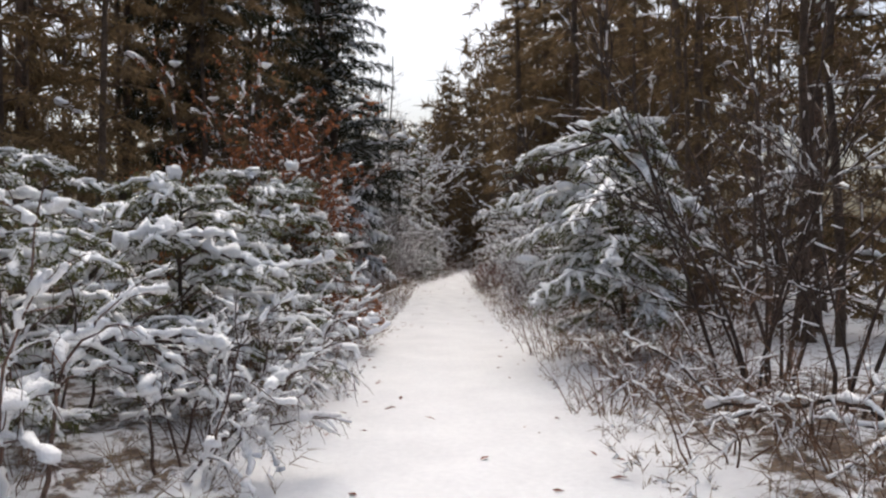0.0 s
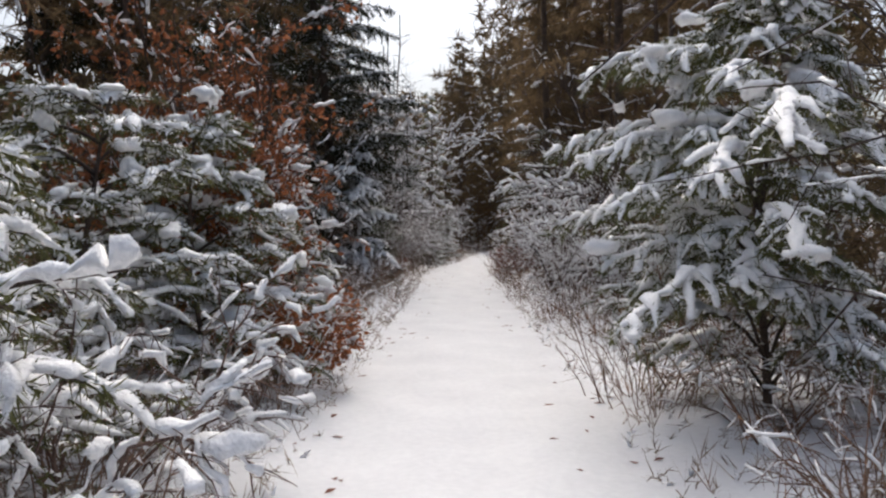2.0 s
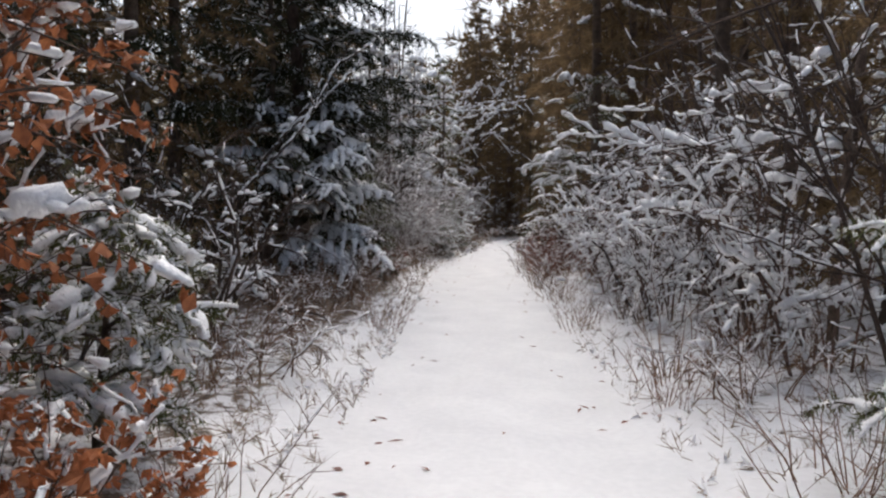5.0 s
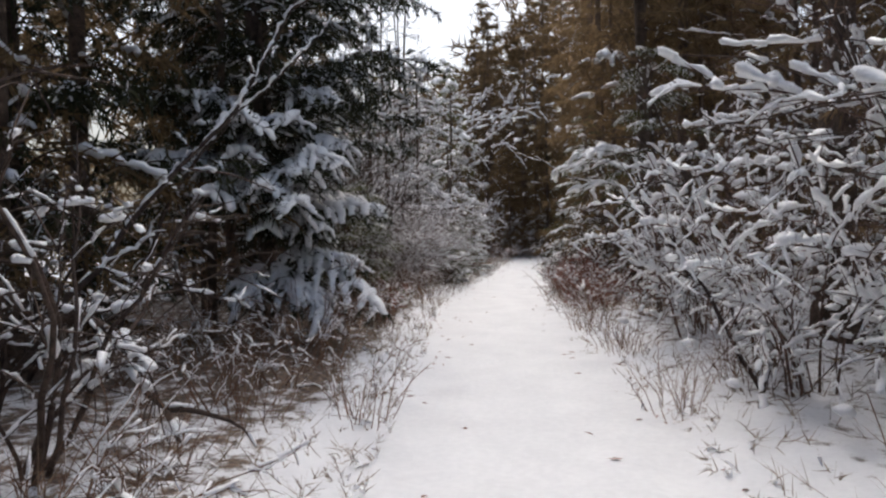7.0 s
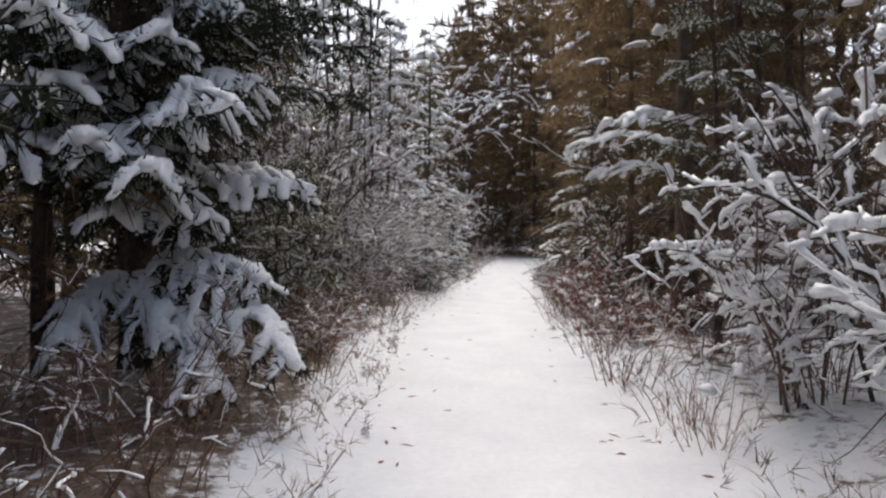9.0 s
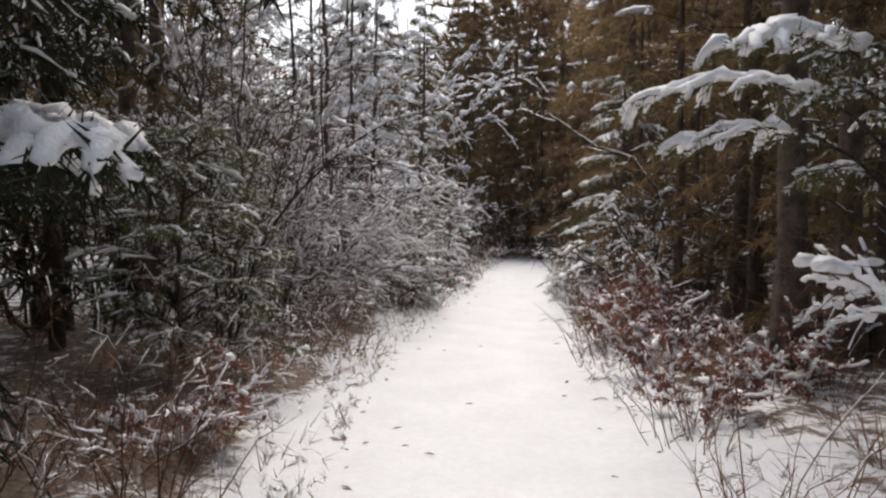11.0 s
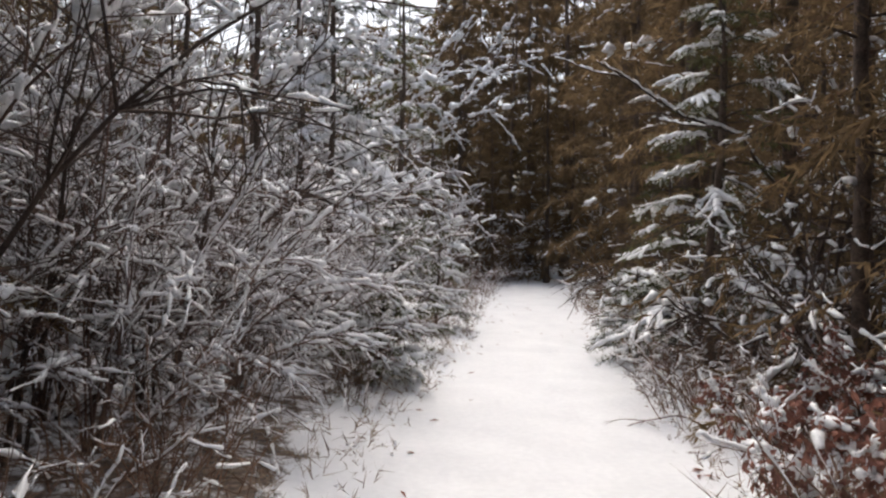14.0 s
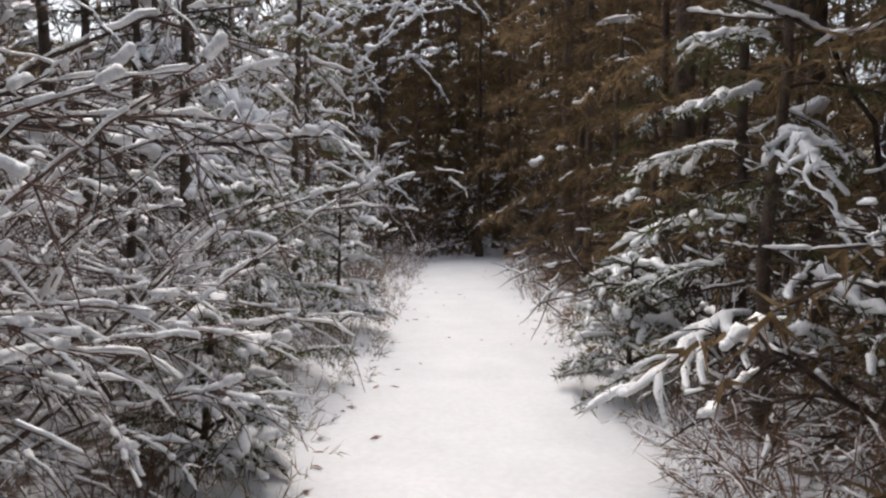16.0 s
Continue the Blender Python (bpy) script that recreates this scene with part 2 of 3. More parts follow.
def bough(B, rng, a, b, arch=0.15, half=0.45, twigs=12, blade=(0.07, 0.008), dens=26, snow=0.035, cover=0.8, hang=0.35, r=0.016, coarse=False):
    """A conifer bough: a spine with a fan of side twigs, needles under it and pads of snow on it."""
    a, b = np.array(a, float), np.array(b, float)
    t = np.linspace(0, 1, 8)[:, None]
    span = float(np.linalg.norm(b - a))
    spine = a + (b - a) * t + UP * arch * span * np.sin(math.pi * t ** 0.8) + rng.normal(0, 0.012 * span, (8, 3)) * t
    if coarse:
        tube(B["branch"], spine[::3], np.linspace(r, r * 0.3, 3), 3)
    else:
        tube(B["branch"], spine, np.linspace(r, r * 0.3, 8), 4)
    needles(B["needles"], rng, spine, int(dens * 1.5), *blade, droop=hang)
    mat = snow > 0.03 and not coarse
    begin = rng.uniform(0.2, 0.5)
    if mat:
        if rng.random() < cover + 0.25:
            snow_finger(B["snow"], rng, spine[int(begin * 7):], snow * 1.25, snow * 0.8, 7)
    elif snow:
        snow_ridge(B["snow"], rng, spine[3:], r * 0.5, snow * 1.25, cover, 0.08, 4 if coarse else 6, (3, 7))
    for k in range(twigs):
        s = 0.18 + 0.8 * (k + rng.uniform(0, 1)) / twigs
        i = min(int(s * 7), 6)
        p = spine[i] + (spine[i + 1] - spine[i]) * (s * 7 - i)
        fwd = unit(spine[i + 1] - spine[i])
        side = unit(np.cross(fwd, UP)) * (1 if k % 2 else -1)
        ln = half * (1.15 - s) ** 0.7 * rng.uniform(0.6, 1.2) + 0.08
        tw = grow(rng, p, side * rng.uniform(0.7, 1.1) + fwd * 0.9 + UP * rng.uniform(-0.15, 0.2), ln, 4, -hang * 1.6, 0.07)
        if not coarse:
            tube(B["branch"], tw[::2], np.linspace(r * 0.4, r * 0.12, 3), 3)
        needles(B["needles"], rng, tw, dens, *blade, droop=hang)
        if snow and not coarse:
            needles(B["snow"], rng, tw + UP * snow * 0.35, 12, 0.05, 0.024, 0.3, 0.1)
            needles(B["needles"], rng, tw + UP * snow * 0.5, dens // (7 if mat else 3), blade[0] * 0.9, blade[1], 0.6, -0.5)
        if mat:
            if s > begin and rng.random() < cover + 0.1:
                snow_finger(B["snow"], rng, tw[:int(rng.integers(4, 6))], snow * rng.uniform(0.8, 1.4), snow * rng.uniform(0.3, 0.7))
        elif snow and rng.random() < (0.12 if coarse else 0.8):
            snow_ridge(B["snow"], rng, tw, 0.004, snow * rng.uniform(0.6, 1.25), cover, 0.07, 4 if coarse else 5, (2, 5))
    return spine


def thing(name, parts, label, category, group=""):
    """An Empty with one mesh for every non-empty part: parts is {name: (buf, material, smooth)}."""
    root = tagged(new(name), label, category, group)
    for part, (buf, mat, smooth) in parts.items():
        if buf.n:
            ob = new(part, buf.mesh(part, mat, smooth))
            ob.parent = root
            if part in ("needles", "snow", "foliage", "branch", "stems", "twigs"):
                tagged(ob, kind="stuff")
    return root


def bufs(*names):
    return {n: Buf() for n in names}


# ---- plan ----


def centre(y):
    return float(np.interp(y, [0, 28, 32, 35, 38, 44, 49, 56, 70], [0.1, 0.05, 0.45, 0.95, 1.3, 1.95, 2.6, 4.6, 11.0]))


def smooth(a, b, x):
    t = min(1.0, max(0.0, (x - a) / (b - a)))
    return t * t * (3 - 2 * t)


def ground_z(x, y):
    c = centre(y)
    u = abs(x - c) - 1.0 - 0.18 * noise.noise((x * 0.2, y * 0.9, 3.1))
    off = smooth(-0.1, 1.3, u)
    z = -0.07 * math.exp(-((y - 18) / 5) ** 2) + off * (0.12 + 0.10 * noise.noise((x * 0.5, y * 0.5, 7)) + 0.06 * noise.noise((x * 1.7, y * 1.7, 1)))
    z += off * 0.035 * noise.noise((x * 5, y * 5, 2))
    z += (1 - off) * (0.03 * noise.noise((x * 2.2, y * 1.6, 5)) + 0.02 * noise.noise((x * 6, y * 5, 9)) - 0.012)
    return z


def spot(x, y, rz=0.0, s=1.0, sink=0.03):
    return pose(x, y, ground_z(x, y) - sink, 0, 0, rz) @ Matrix.Scale(s, 4)


def bareness(x, y):
    """How thin the snow lies: thinner under the great spruce, thicker on the open verge across from it."""
    if x < centre(y):
        return 0.95 + 0.2 * smooth(18.5, 20.5, y) * (1 - smooth(28, 32, y))
    return 0.82 + 0.23 * smooth(23, 28, y) + 0.23 * (1 - smooth(6.5, 8.5, y))


def ground():
    xs = np.concatenate([[-400, -120, -50, -28, -18, -13, -10, -8, -6.5, -5.5], np.arange(-4.2, 6.2, 0.11), [6.8, 8, 10, 13, 18, 28, 50, 120, 400]])
    ys = np.concatenate([[-400, -100, -30, -12, -5, -2], np.arange(0, 36, 0.14), np.arange(36, 52, 0.25), [53, 55, 58, 62, 70, 90, 130, 400, 900]])
    v = [(x, y, ground_z(x, y)) for y in ys for x in xs]
    n = len(xs)
    q = [(j * n + i, j * n + i + 1, (j + 1) * n + i + 1, (j + 1) * n + i) for j in range(len(ys) - 1) for i in range(n - 1)]
    me = bpy.data.meshes.new("ground")
    me.from_pydata(v, [], q)
    me.materials.append(GROUND)
    cover = me.attributes.new("undergrowth", "FLOAT", "POINT")
    cover.data.foreach_set("value", [smooth(0.95, 2.0, abs(x - centre(y)) + 0.25 * noise.noise((x, y, 4.0))) * bareness(x, y) for y in ys for x in xs])
    me.polygons.foreach_set("use_smooth", [True] * len(q))
    tagged(new("ground", me), "snow-covered forest floor with a trodden footpath", "ground", kind="structure")


GROUND = material("trodden_snow", (0.62, 0.63, 0.655), (0.71, 0.72, 0.74), 1.6, 0.7, 0.5, 11, 0)


def add_litter(m):
    """Brown leaf litter showing through the thin snow where the undergrowth stands."""
    t = m.node_tree
    b = t.nodes["Principled BSDF"]
    white = b.inputs["Base Color"].links[0].from_socket
    at = t.nodes.new("ShaderNodeAttribute")
    at.attribute_name = "undergrowth"
    geo = t.nodes.new("ShaderNodeNewGeometry")
    n = t.nodes.new("ShaderNodeTexNoise")
    n.inputs["Scale"].default_value, n.inputs["Detail"].default_value, n.inputs["Roughness"].default_value = 5.0, 7, 0.72
    t.links.new(geo.outputs["Position"], n.inputs["Vector"])
    mul = t.nodes.new("ShaderNodeMath")
    mul.operation = "MULTIPLY"
    t.links.new(n.outputs["Fac"], mul.inputs[0])
    t.links.new(at.outputs["Fac"], mul.inputs[1])
    r = t.nodes.new("ShaderNodeValToRGB")
    r.color_ramp.elements[0].position, r.color_ramp.elements[1].position = 0.43, 0.53
    t.links.new(mul.outputs[0], r.inputs["Fac"])
    c = t.nodes.new("ShaderNodeTexNoise")
    c.inputs["Scale"].default_value, c.inputs["Detail"].default_value = 24, 4
    t.links.new(geo.outputs["Position"], c.inputs["Vector"])
    cr = t.nodes.new("ShaderNodeValToRGB")
    cr.color_ramp.elements[0].position, cr.color_ramp.elements[0].color = 0.35, (0.045, 0.032, 0.024, 1)
    cr.color_ramp.elements[1].position, cr.color_ramp.elements[1].color = 0.7, (0.20, 0.14, 0.10, 1)
    t.links.new(c.outputs["Fac"], cr.inputs["Fac"])
    mix = t.nodes.new("ShaderNodeMix")
    mix.data_type = "RGBA"
    t.links.new(r.outputs["Color"], mix.inputs["Factor"])
    t.links.new(white, mix.inputs["A"])
    t.links.new(cr.outputs["Color"], mix.inputs["B"])
    t.links.new(mix.outputs["Result"], b.inputs["Base Color"])


add_litter(GROUND)

# ---- kinds of plants ----


def shrub(seed, stems, height, spread, lean=(0, 0), bend=-0.3, r=0.014, subs=(7, 4), snow=0.014, cover=0.7, foliage=None, wood=TWIG, name="bare_shrub", label="", wobble=0.12, start=0.25):
    """Many thin stems from one foot, forking twice. foliage: (kind, count, length, width, material)."""
    rng = np.random.default_rng(seed)
    B = bufs("stems", "foliage", "snow")
    for k in range(stems):
        ang = rng.uniform(0, 2 * math.pi)
        d = np.array((math.cos(ang) * spread + lean[0], math.sin(ang) * spread + lean[1], 1.0))
        ln = height * rng.uniform(0.6, 1.15)
        foot = np.array((math.cos(ang), math.sin(ang), 0)) * rng.uniform(0, 0.3)
        main = grow(rng, foot, d, ln, 8, bend, wobble)
        rr = r * rng.uniform(0.6, 1.2)
        tube(B["stems"], main, np.linspace(rr, rr * 0.25, 9), 5)
        snow_ridge(B["snow"], rng, main, rr * 0.6, snow * 1.3, cover, 0.07, 5, (1, 4))
        for _ in range(subs[0]):
            s = rng.uniform(start, 0.98)
            i = int(s * 8)
            p, dd = main[i], unit(main[min(8, i + 1)] - main[i - 1])
            c = grow(rng, p, dd + rng.normal(0, 0.6, 3), ln * rng.uniform(0.22, 0.45) * (1.2 - 0.5 * s), 5, bend, wobble)
            tube(B["stems"], c, np.linspace(rr * 0.5, rr * 0.15, 6), 3)
            snow_ridge(B["snow"], rng, c, rr * 0.3, snow, cover, 0.06, 5, (1, 3))
            needles(B["stems"], rng, c, 14, ln * 0.07, 0.004, 0.9)
            if snow > 0.012:
                needles(B["snow"], rng, c + UP * snow * 0.4, int(14 * cover), 0.045, 0.018, 0.4, 0.1)
            for _ in range(subs[1]):
                i = int(rng.integers(1, 5))
                e = grow(rng, c[i], unit(c[i + 1] - c[i]) + rng.normal(0, 0.6, 3), ln * rng.uniform(0.08, 0.2), 3, bend, wobble)
                tube(B["stems"], e[[0, 2, 3]], np.linspace(rr * 0.28, rr * 0.1, 3), 3)
                if rng.random() < 0.4:
                    snow_ridge(B["snow"], rng, e, rr * 0.1, snow * 0.8, cover, 0.07, 4, (1, 3))
                if foliage:
                    kind, n, fl, fw, _ = foliage
                    if kind == "leaf":
                        leaves(B["foliage"], rng, e, n, fl, fw)
                    else:
                        needles(B["foliage"], rng, e, n, fl, fw)
            if rng.random() < 0.2 and snow > 0.012:
                clump(B["snow"], rng, c[int(rng.integers(2, 6))] + UP * snow * 1.2, snow * rng.uniform(1.5, 3.0))
    fm = foliage[4] if foliage else NEEDLE
    return thing(name, {"stems": (B["stems"], wood, True), "foliage": (B["foliage"], fm, False), "snow": (B["snow"], SNOW, True)}, label, "shrub", name.replace("_", " ") + "s along the path")


def conifer(seed, height, radius, bare=0.15, boughs=46, snow=0.04, cover=0.6, trunk_r=0.11, blade=(0.13, 0.022), dens=11, twigs=9, mat=NEEDLE_FAR, name="conifer_tree", label="", droop=0.25, dead=8, cat="tree", coarse=False):
    rng = np.random.default_rng(seed)
    B = bufs("trunk", "branch", "needles", "snow")
    z = np.linspace(-0.1, height, 12)
    line = np.stack([np.cumsum(rng.normal(0, 0.02, 12)), np.cumsum(rng.normal(0, 0.02, 12)), z], -1)
    tube(B["trunk"], line, trunk_r * (1 - z / height) ** 0.7 * 0.95 + 0.008 + 0.05 * np.exp(-z * 5) * trunk_r / 0.11, 9)
    at = lambda h: np.array([np.interp(h, z, line[:, k]) for k in range(3)])
    for _ in range(dead):
        h = rng.uniform(0.05, max(0.3, bare + 0.1)) * height
        ang = rng.uniform(0, 2 * math.pi)
        tw = grow(rng, at(h), (math.cos(ang), math.sin(ang), rng.uniform(-0.4, 0.2)), rng.uniform(0.4, 1.3), 3, -0.3, 0.12)
        tube(B["branch"], tw, np.linspace(0.012, 0.003, 4), 3)
        snow_ridge(B["snow"], rng, tw, 0.006, 0.012, cover * 0.6)
    for k in range(boughs):
        f = bare + (1 - bare) * ((k + rng.uniform(0, 1)) / boughs) ** 0.9
        ang = k * 2.4 + rng.normal(0, 0.3)
        out = radius * (1.03 - f) ** 0.75 * rng.uniform(0.65, 1.15) + 0.12
        a = at(f * height)
        b = a + np.array((math.cos(ang) * out, math.sin(ang) * out, -droop * out + rng.normal(0, 0.08) * out + 0.25 * f * out))
        bough(B, rng, a, b, 0.1, out * 0.42, twigs, blade, dens, snow * rng.uniform(0.4, 1.2) if rng.random() < cover else 0, cover, 0.3, 0.014, coarse)
    return thing(name, {"trunk": (B["trunk"], TRUNK, True), "branch": (B["branch"], BARK, True), "needles": (B["needles"], mat, False), "snow": (B["snow"], SNOW, True)}, label, cat, name.replace("_", " ") + "s of the wood")


def pole_tree(seed, height, r, twigs=26):
    """A slim forest trunk with dead side twigs."""
    rng = np.random.default_rng(seed)
    B = bufs("trunk", "branch", "snow")
    z = np.linspace(-0.1, height, 9)
    line = np.stack([np.cumsum(rng.normal(0, 0.05, 9)), np.cumsum(rng.normal(0, 0.05, 9)), z], -1)
    tube(B["trunk"], line, r * (1 - 0.7 * z / height), 7)
    for _ in range(twigs):
        h = rng.uniform(0.2, height * 0.95)
        p = np.array([np.interp(h, z, line[:, k]) for k in range(3)])
        ang = rng.uniform(0, 2 * math.pi)
        tw = grow(rng, p, (math.cos(ang), math.sin(ang), rng.uniform(-0.2, 0.6)), rng.uniform(0.5, 1.5), 4, -0.3, 0.14)
        tube(B["branch"], tw, np.linspace(0.010, 0.003, 5), 3)
        needles(B["branch"], rng, tw, 14, 0.36, 0.013, 1.0)
        if rng.random() < 0.45:
            snow_ridge(B["snow"], rng, tw, 0.005, 0.02, 0.5, 0.08, 4)
    return thing("pole_tree", {"trunk": (B["trunk"], TRUNK, True), "branch": (B["branch"], DEAD, True), "snow": (B["snow"], SNOW, True)}, "slim dark forest tree with dead brown side twigs", "tree", "slim trunks of the wood")


def bough_bush(name, label, seed, foot, tips, snow, blade, dens, mat, half=0.4, twigs=16, stem_r=0.03, cover=0.85, clumps=0, hang=0.35, arch=0.12, bare_tips=()):
    """An evergreen bush at foot, with one bough to each tip (given from the foot); stems rise to where boughs begin."""
    rng = np.random.default_rng(seed)
    B = bufs("stem", "branch", "needles", "snow")
    top = max(t[2] for t in [*tips, *bare_tips])
    stem = grow(rng, np.array((0, 0, -0.1)), (0, 0, 1), top + 0.1, 7, 0, 0.05)
    tube(B["stem"], stem, np.linspace(stem_r, stem_r * 0.3, 8), 7)
    for k, tip in enumerate([*tips, *bare_tips]):
        tip = np.array(tip, float)
        load = snow if k < len(tips) else snow * 0.3
        hold = cover if k < len(tips) else cover * 0.35
        h = min(0.95, max(0.06, (tip[2] - 0.25 * math.hypot(tip[0], tip[1]) + 0.1) / top))
        a = np.array([np.interp(h * 7, range(8), stem[:, k]) for k in range(3)])
        sp = bough(B, rng, a, tip, arch, half, twigs, blade, dens, load, hold, hang, 0.014)
        for _ in range(clumps):
            i = int(rng.integers(3, 8))
            clump(B["snow"], rng, sp[i] + rng.normal(0, 0.07, 3) + UP * snow, snow * rng.uniform(1.4, 2.8))
    root = thing(name, {"stem": (B["stem"], BARK, True), "branch": (B["branch"], BARK, True), "needles": (B["needles"], mat, False), "snow": (B["snow"], SNOW, True)}, label, "tree")
    root.matrix_basis = spot(*foot)
    return root


def ring_tips(seed, n, radius, low, high, squeeze=(1, 1)):
    rng = np.random.default_rng(seed)
    out = []
    for k in range(n):
        h = low + (high - low) * (k + rng.uniform(0, 1)) / n
        r = radius * math.sqrt(max(0.06, 1 - ((h - low) / (high - low)) ** 2.2)) * rng.uniform(0.6, 1.1)
        a = k * 2.4 + rng.normal(0, 0.25)
        out.append((math.cos(a) * r * squeeze[0], math.sin(a) * r * squeeze[1], h))
    return out


def scatter(template, seed, spots, smin=0.85, smax=1.2, turn=360):
    """The template goes to the first spot, its copies to the others, each turned by up to turn degrees."""
    rng = random.Random(seed)
    for k, (x, y) in enumerate(spots):
        s = rng.uniform(smin, smax)
        m = spot(x, y, rng.uniform(0, turn) - turn / 2, s)
        if k == 0:
            template.matrix_basis = m
        else:
            made = copy_thing(template, spot(x, y, rng.uniform(0, turn) - turn / 2, 1.0))
            made.scale = (s, s, s * rng.uniform(0.92, 1.1))


def strip(seed, n, side, near, far, y0, y1):
    """n spots on one side of the path, near to far metres from its middle."""
    rng = random.Random(seed)
    out = []
    for k in range(n):
        y = y0 + (y1 - y0) * (k + rng.random()) / n
        out.append((centre(min(y, 45)) + side * (near + (far - near) * rng.random()), y))
    return out


# ---- setting ----
ground()

# ---- forest behind the shrubs ----
TREE_LABEL = "tall forest conifer with olive needles and dusted snow"
TUFT = (0.30, 0.032)
trees = [conifer(101, 12.5, 2.4, 0.04, 42, 0.05, 0.45, 0.12, TUFT, 16, 8, label=TREE_LABEL, coarse=True), conifer(102, 9.5, 2.1, 0.02, 40, 0.05, 0.5, 0.09, TUFT, 16, 8, label=TREE_LABEL, coarse=True), conifer(103, 14.5, 2.6, 0.06, 44, 0.05, 0.4, 0.15, TUFT, 16, 8, label=TREE_LABEL, coarse=True)]
left = strip(1, 12, -1, 5.2, 9.0, 6, 34)
right = strip(2, 19, 1, 5.0, 9.0, 8, 60)
end = [(3.4, 51.6), (0.6, 57), (3.2, 55), (5.8, 52), (8, 56), (-0.2, 59), (1.8, 56), (10.5, 60), (4.0, 60), (6.5, 64), (0.8, 63), (2.8, 58), (-1.2, 56), (4.8, 56), (2.2, 65)]
near = [(4.9, 28.5), (5.2, 41), (5.2, 37), (4.6, 44), (5.2, 30.5), (5.4, 25), (0.4, 54), (5.2, 48), (-5.2, 20.5), (5.2, 19)]
back = [(-3, -6), (3, -7), (0, -10), (5, -4), (-5.5, -3), (7, -10)]
everyone = left + right + end + near + back
for k, tree in enumerate(trees):
    scatter(tree, 30 + k, everyone[k::3], 0.85, 1.2)
over = conifer(105, 14.0, 2.5, 0.3, 44, 0.06, 0.6, 0.13, TUFT, 16, 9, NEEDLE_FAR, "overhanging_pine", "tall pine with bare lower trunk and snowy boughs reaching overhead", coarse=True)
scatter(over, 34, [(3.9, 31.0), (3.8, 37.5), (4.0, 22.0), (5.0, 46.0), (2.95, 27.3), (3.9, 28.0), (-5.9, 17.6), (-7.4, 17.0), (-4.8, 30.2), (3.9, 60.0), (6.4, 56.0), (0.2, 61.0)], 0.95, 1.15)
thicket = conifer(104, 6.5, 1.5, 0.02, 44, 0.028, 0.35, 0.06, (0.16, 0.022), 12, 8, NEEDLE_FAR, "thicket_spruce", "crowded young spruce of dull olive brown, lightly snowed", coarse=True)
scatter(thicket, 33, [(4.0, 38.6), (3.2, 31.6), (3.7, 30.0), (3.6, 35.8), (4.4, 42.0), (4.9, 45.6), (4.4, 33.6), (4.2, 28.0), (-0.6, 50.5), (0.9, 52.0), (5.6, 49.5), (3.6, 54.0), (2.2, 53.4), (-1.8, 53), (4.0, 11.8), (4.2, 16.0), (4.3, 20.0), (-4.6, 14.4), (-4.9, 10.4), (4.4, 52.2), (1.4, 50.8), (6.4, 53.2)], 0.85, 1.25)
poles = [pole_tree(201, 9, 0.055), pole_tree(202, 7, 0.04), pole_tree(203, 11, 0.075)]
pl = strip(5, 18, -1, 3.6, 7.5, 10, 50) + strip(6, 44, 1, 3.0, 6.5, 8, 52) + strip(7, 8, 1, -5.5, 6, 51, 60)
for k, tree in enumerate(poles):
    scatter(tree, 40 + k, pl[k::3], 0.8, 1.25)


def far_woods():
    """The wood's depth: a loose screen of twig and foliage sprays far behind the first trees, dusted with snow."""
    rng = np.random.default_rng(9)
    B, S = Buf(), Buf()
    for k in range(6400):
        u = rng.random()
        big = 1.0
        if u < 0.24:
            x, y = rng.uniform(-15, -7.0), rng.uniform(2, 75)
            top = 17 - 8 * smooth(34, 44, y)
        elif u < 0.48:
            x, y, top = rng.uniform(7.5, 16), rng.uniform(2, 75), 17
        else:
            x, y, big = rng.uniform(-20, 22), rng.uniform(60, 78), 1.15
            top = 14 + 9 * smooth(-2, 3, x) - 5 * smooth(5, 10, -x)
        z = rng.uniform(0, 1) * top * rng.uniform(0.75, 1.0)
        line = grow(rng, np.array((x, y, z)), rng.normal(0, 1, 3) * (1, 1, 0.5), 1.5, 3, -0.3, 0.2)
        needles(B, rng, line, 26, 0.8 * big, 0.11 * big, 0.5)
        if rng.random() < 0.55:
            needles(S, rng, line + UP * 0.08, 9, 0.34, 0.11, 0.8)
    root = tagged(new("far_woods"), "dense brown-green conifer wood in the distance dusted with snow", "woods", kind="stuff")
    for nm, b, m in (("foliage", B, NEEDLE_FAR), ("snow", S, SNOW)):
        ob = tagged(new(nm, b.mesh(nm, m, False)), kind="stuff")
        ob.parent = root


far_woods()


def undergrowth():
    """Dry grass, stems and snow-dusted scraps that fringe the path."""
    rng = np.random.default_rng(5)
    G, S = Buf(), Buf()
    for k in range(3900):
        y = rng.uniform(2.5, 48)
        side = -1 if rng.random() < 0.5 else 1
        u = abs(rng.normal(0, 0.75))
        if rng.random() > bareness(side * 9, y) ** 3:
            continue
        x = centre(y) + side * (1.05 + u)
        p = np.array((x, y, ground_z(x, y) - 0.01))
        h = rng.uniform(0.08, 0.32) * (0.6 + 0.6 * min(1.0, u))
        line = grow(rng, p, rng.normal(0, 0.5, 3) + UP, h, 2, -0.2, 0.15)
        needles(G, rng, line, 7, h * 0.8, 0.007, 1.2, 0.2)
        if rng.random() < 0.25:
            needles(S, rng, line, 4, 0.06, 0.03, 0.5, 0.3)
    root = tagged(new("undergrowth"), "dry brown grass and stems poking through snow", "grass", kind="stuff")
    for nm, b, m in (("dry_stems", G, STRAW), ("snow_scraps", S, SNOW)):
        ob = tagged(new(nm, b.mesh(nm, m, False)), kind="stuff")
        ob.parent = root


undergrowth()

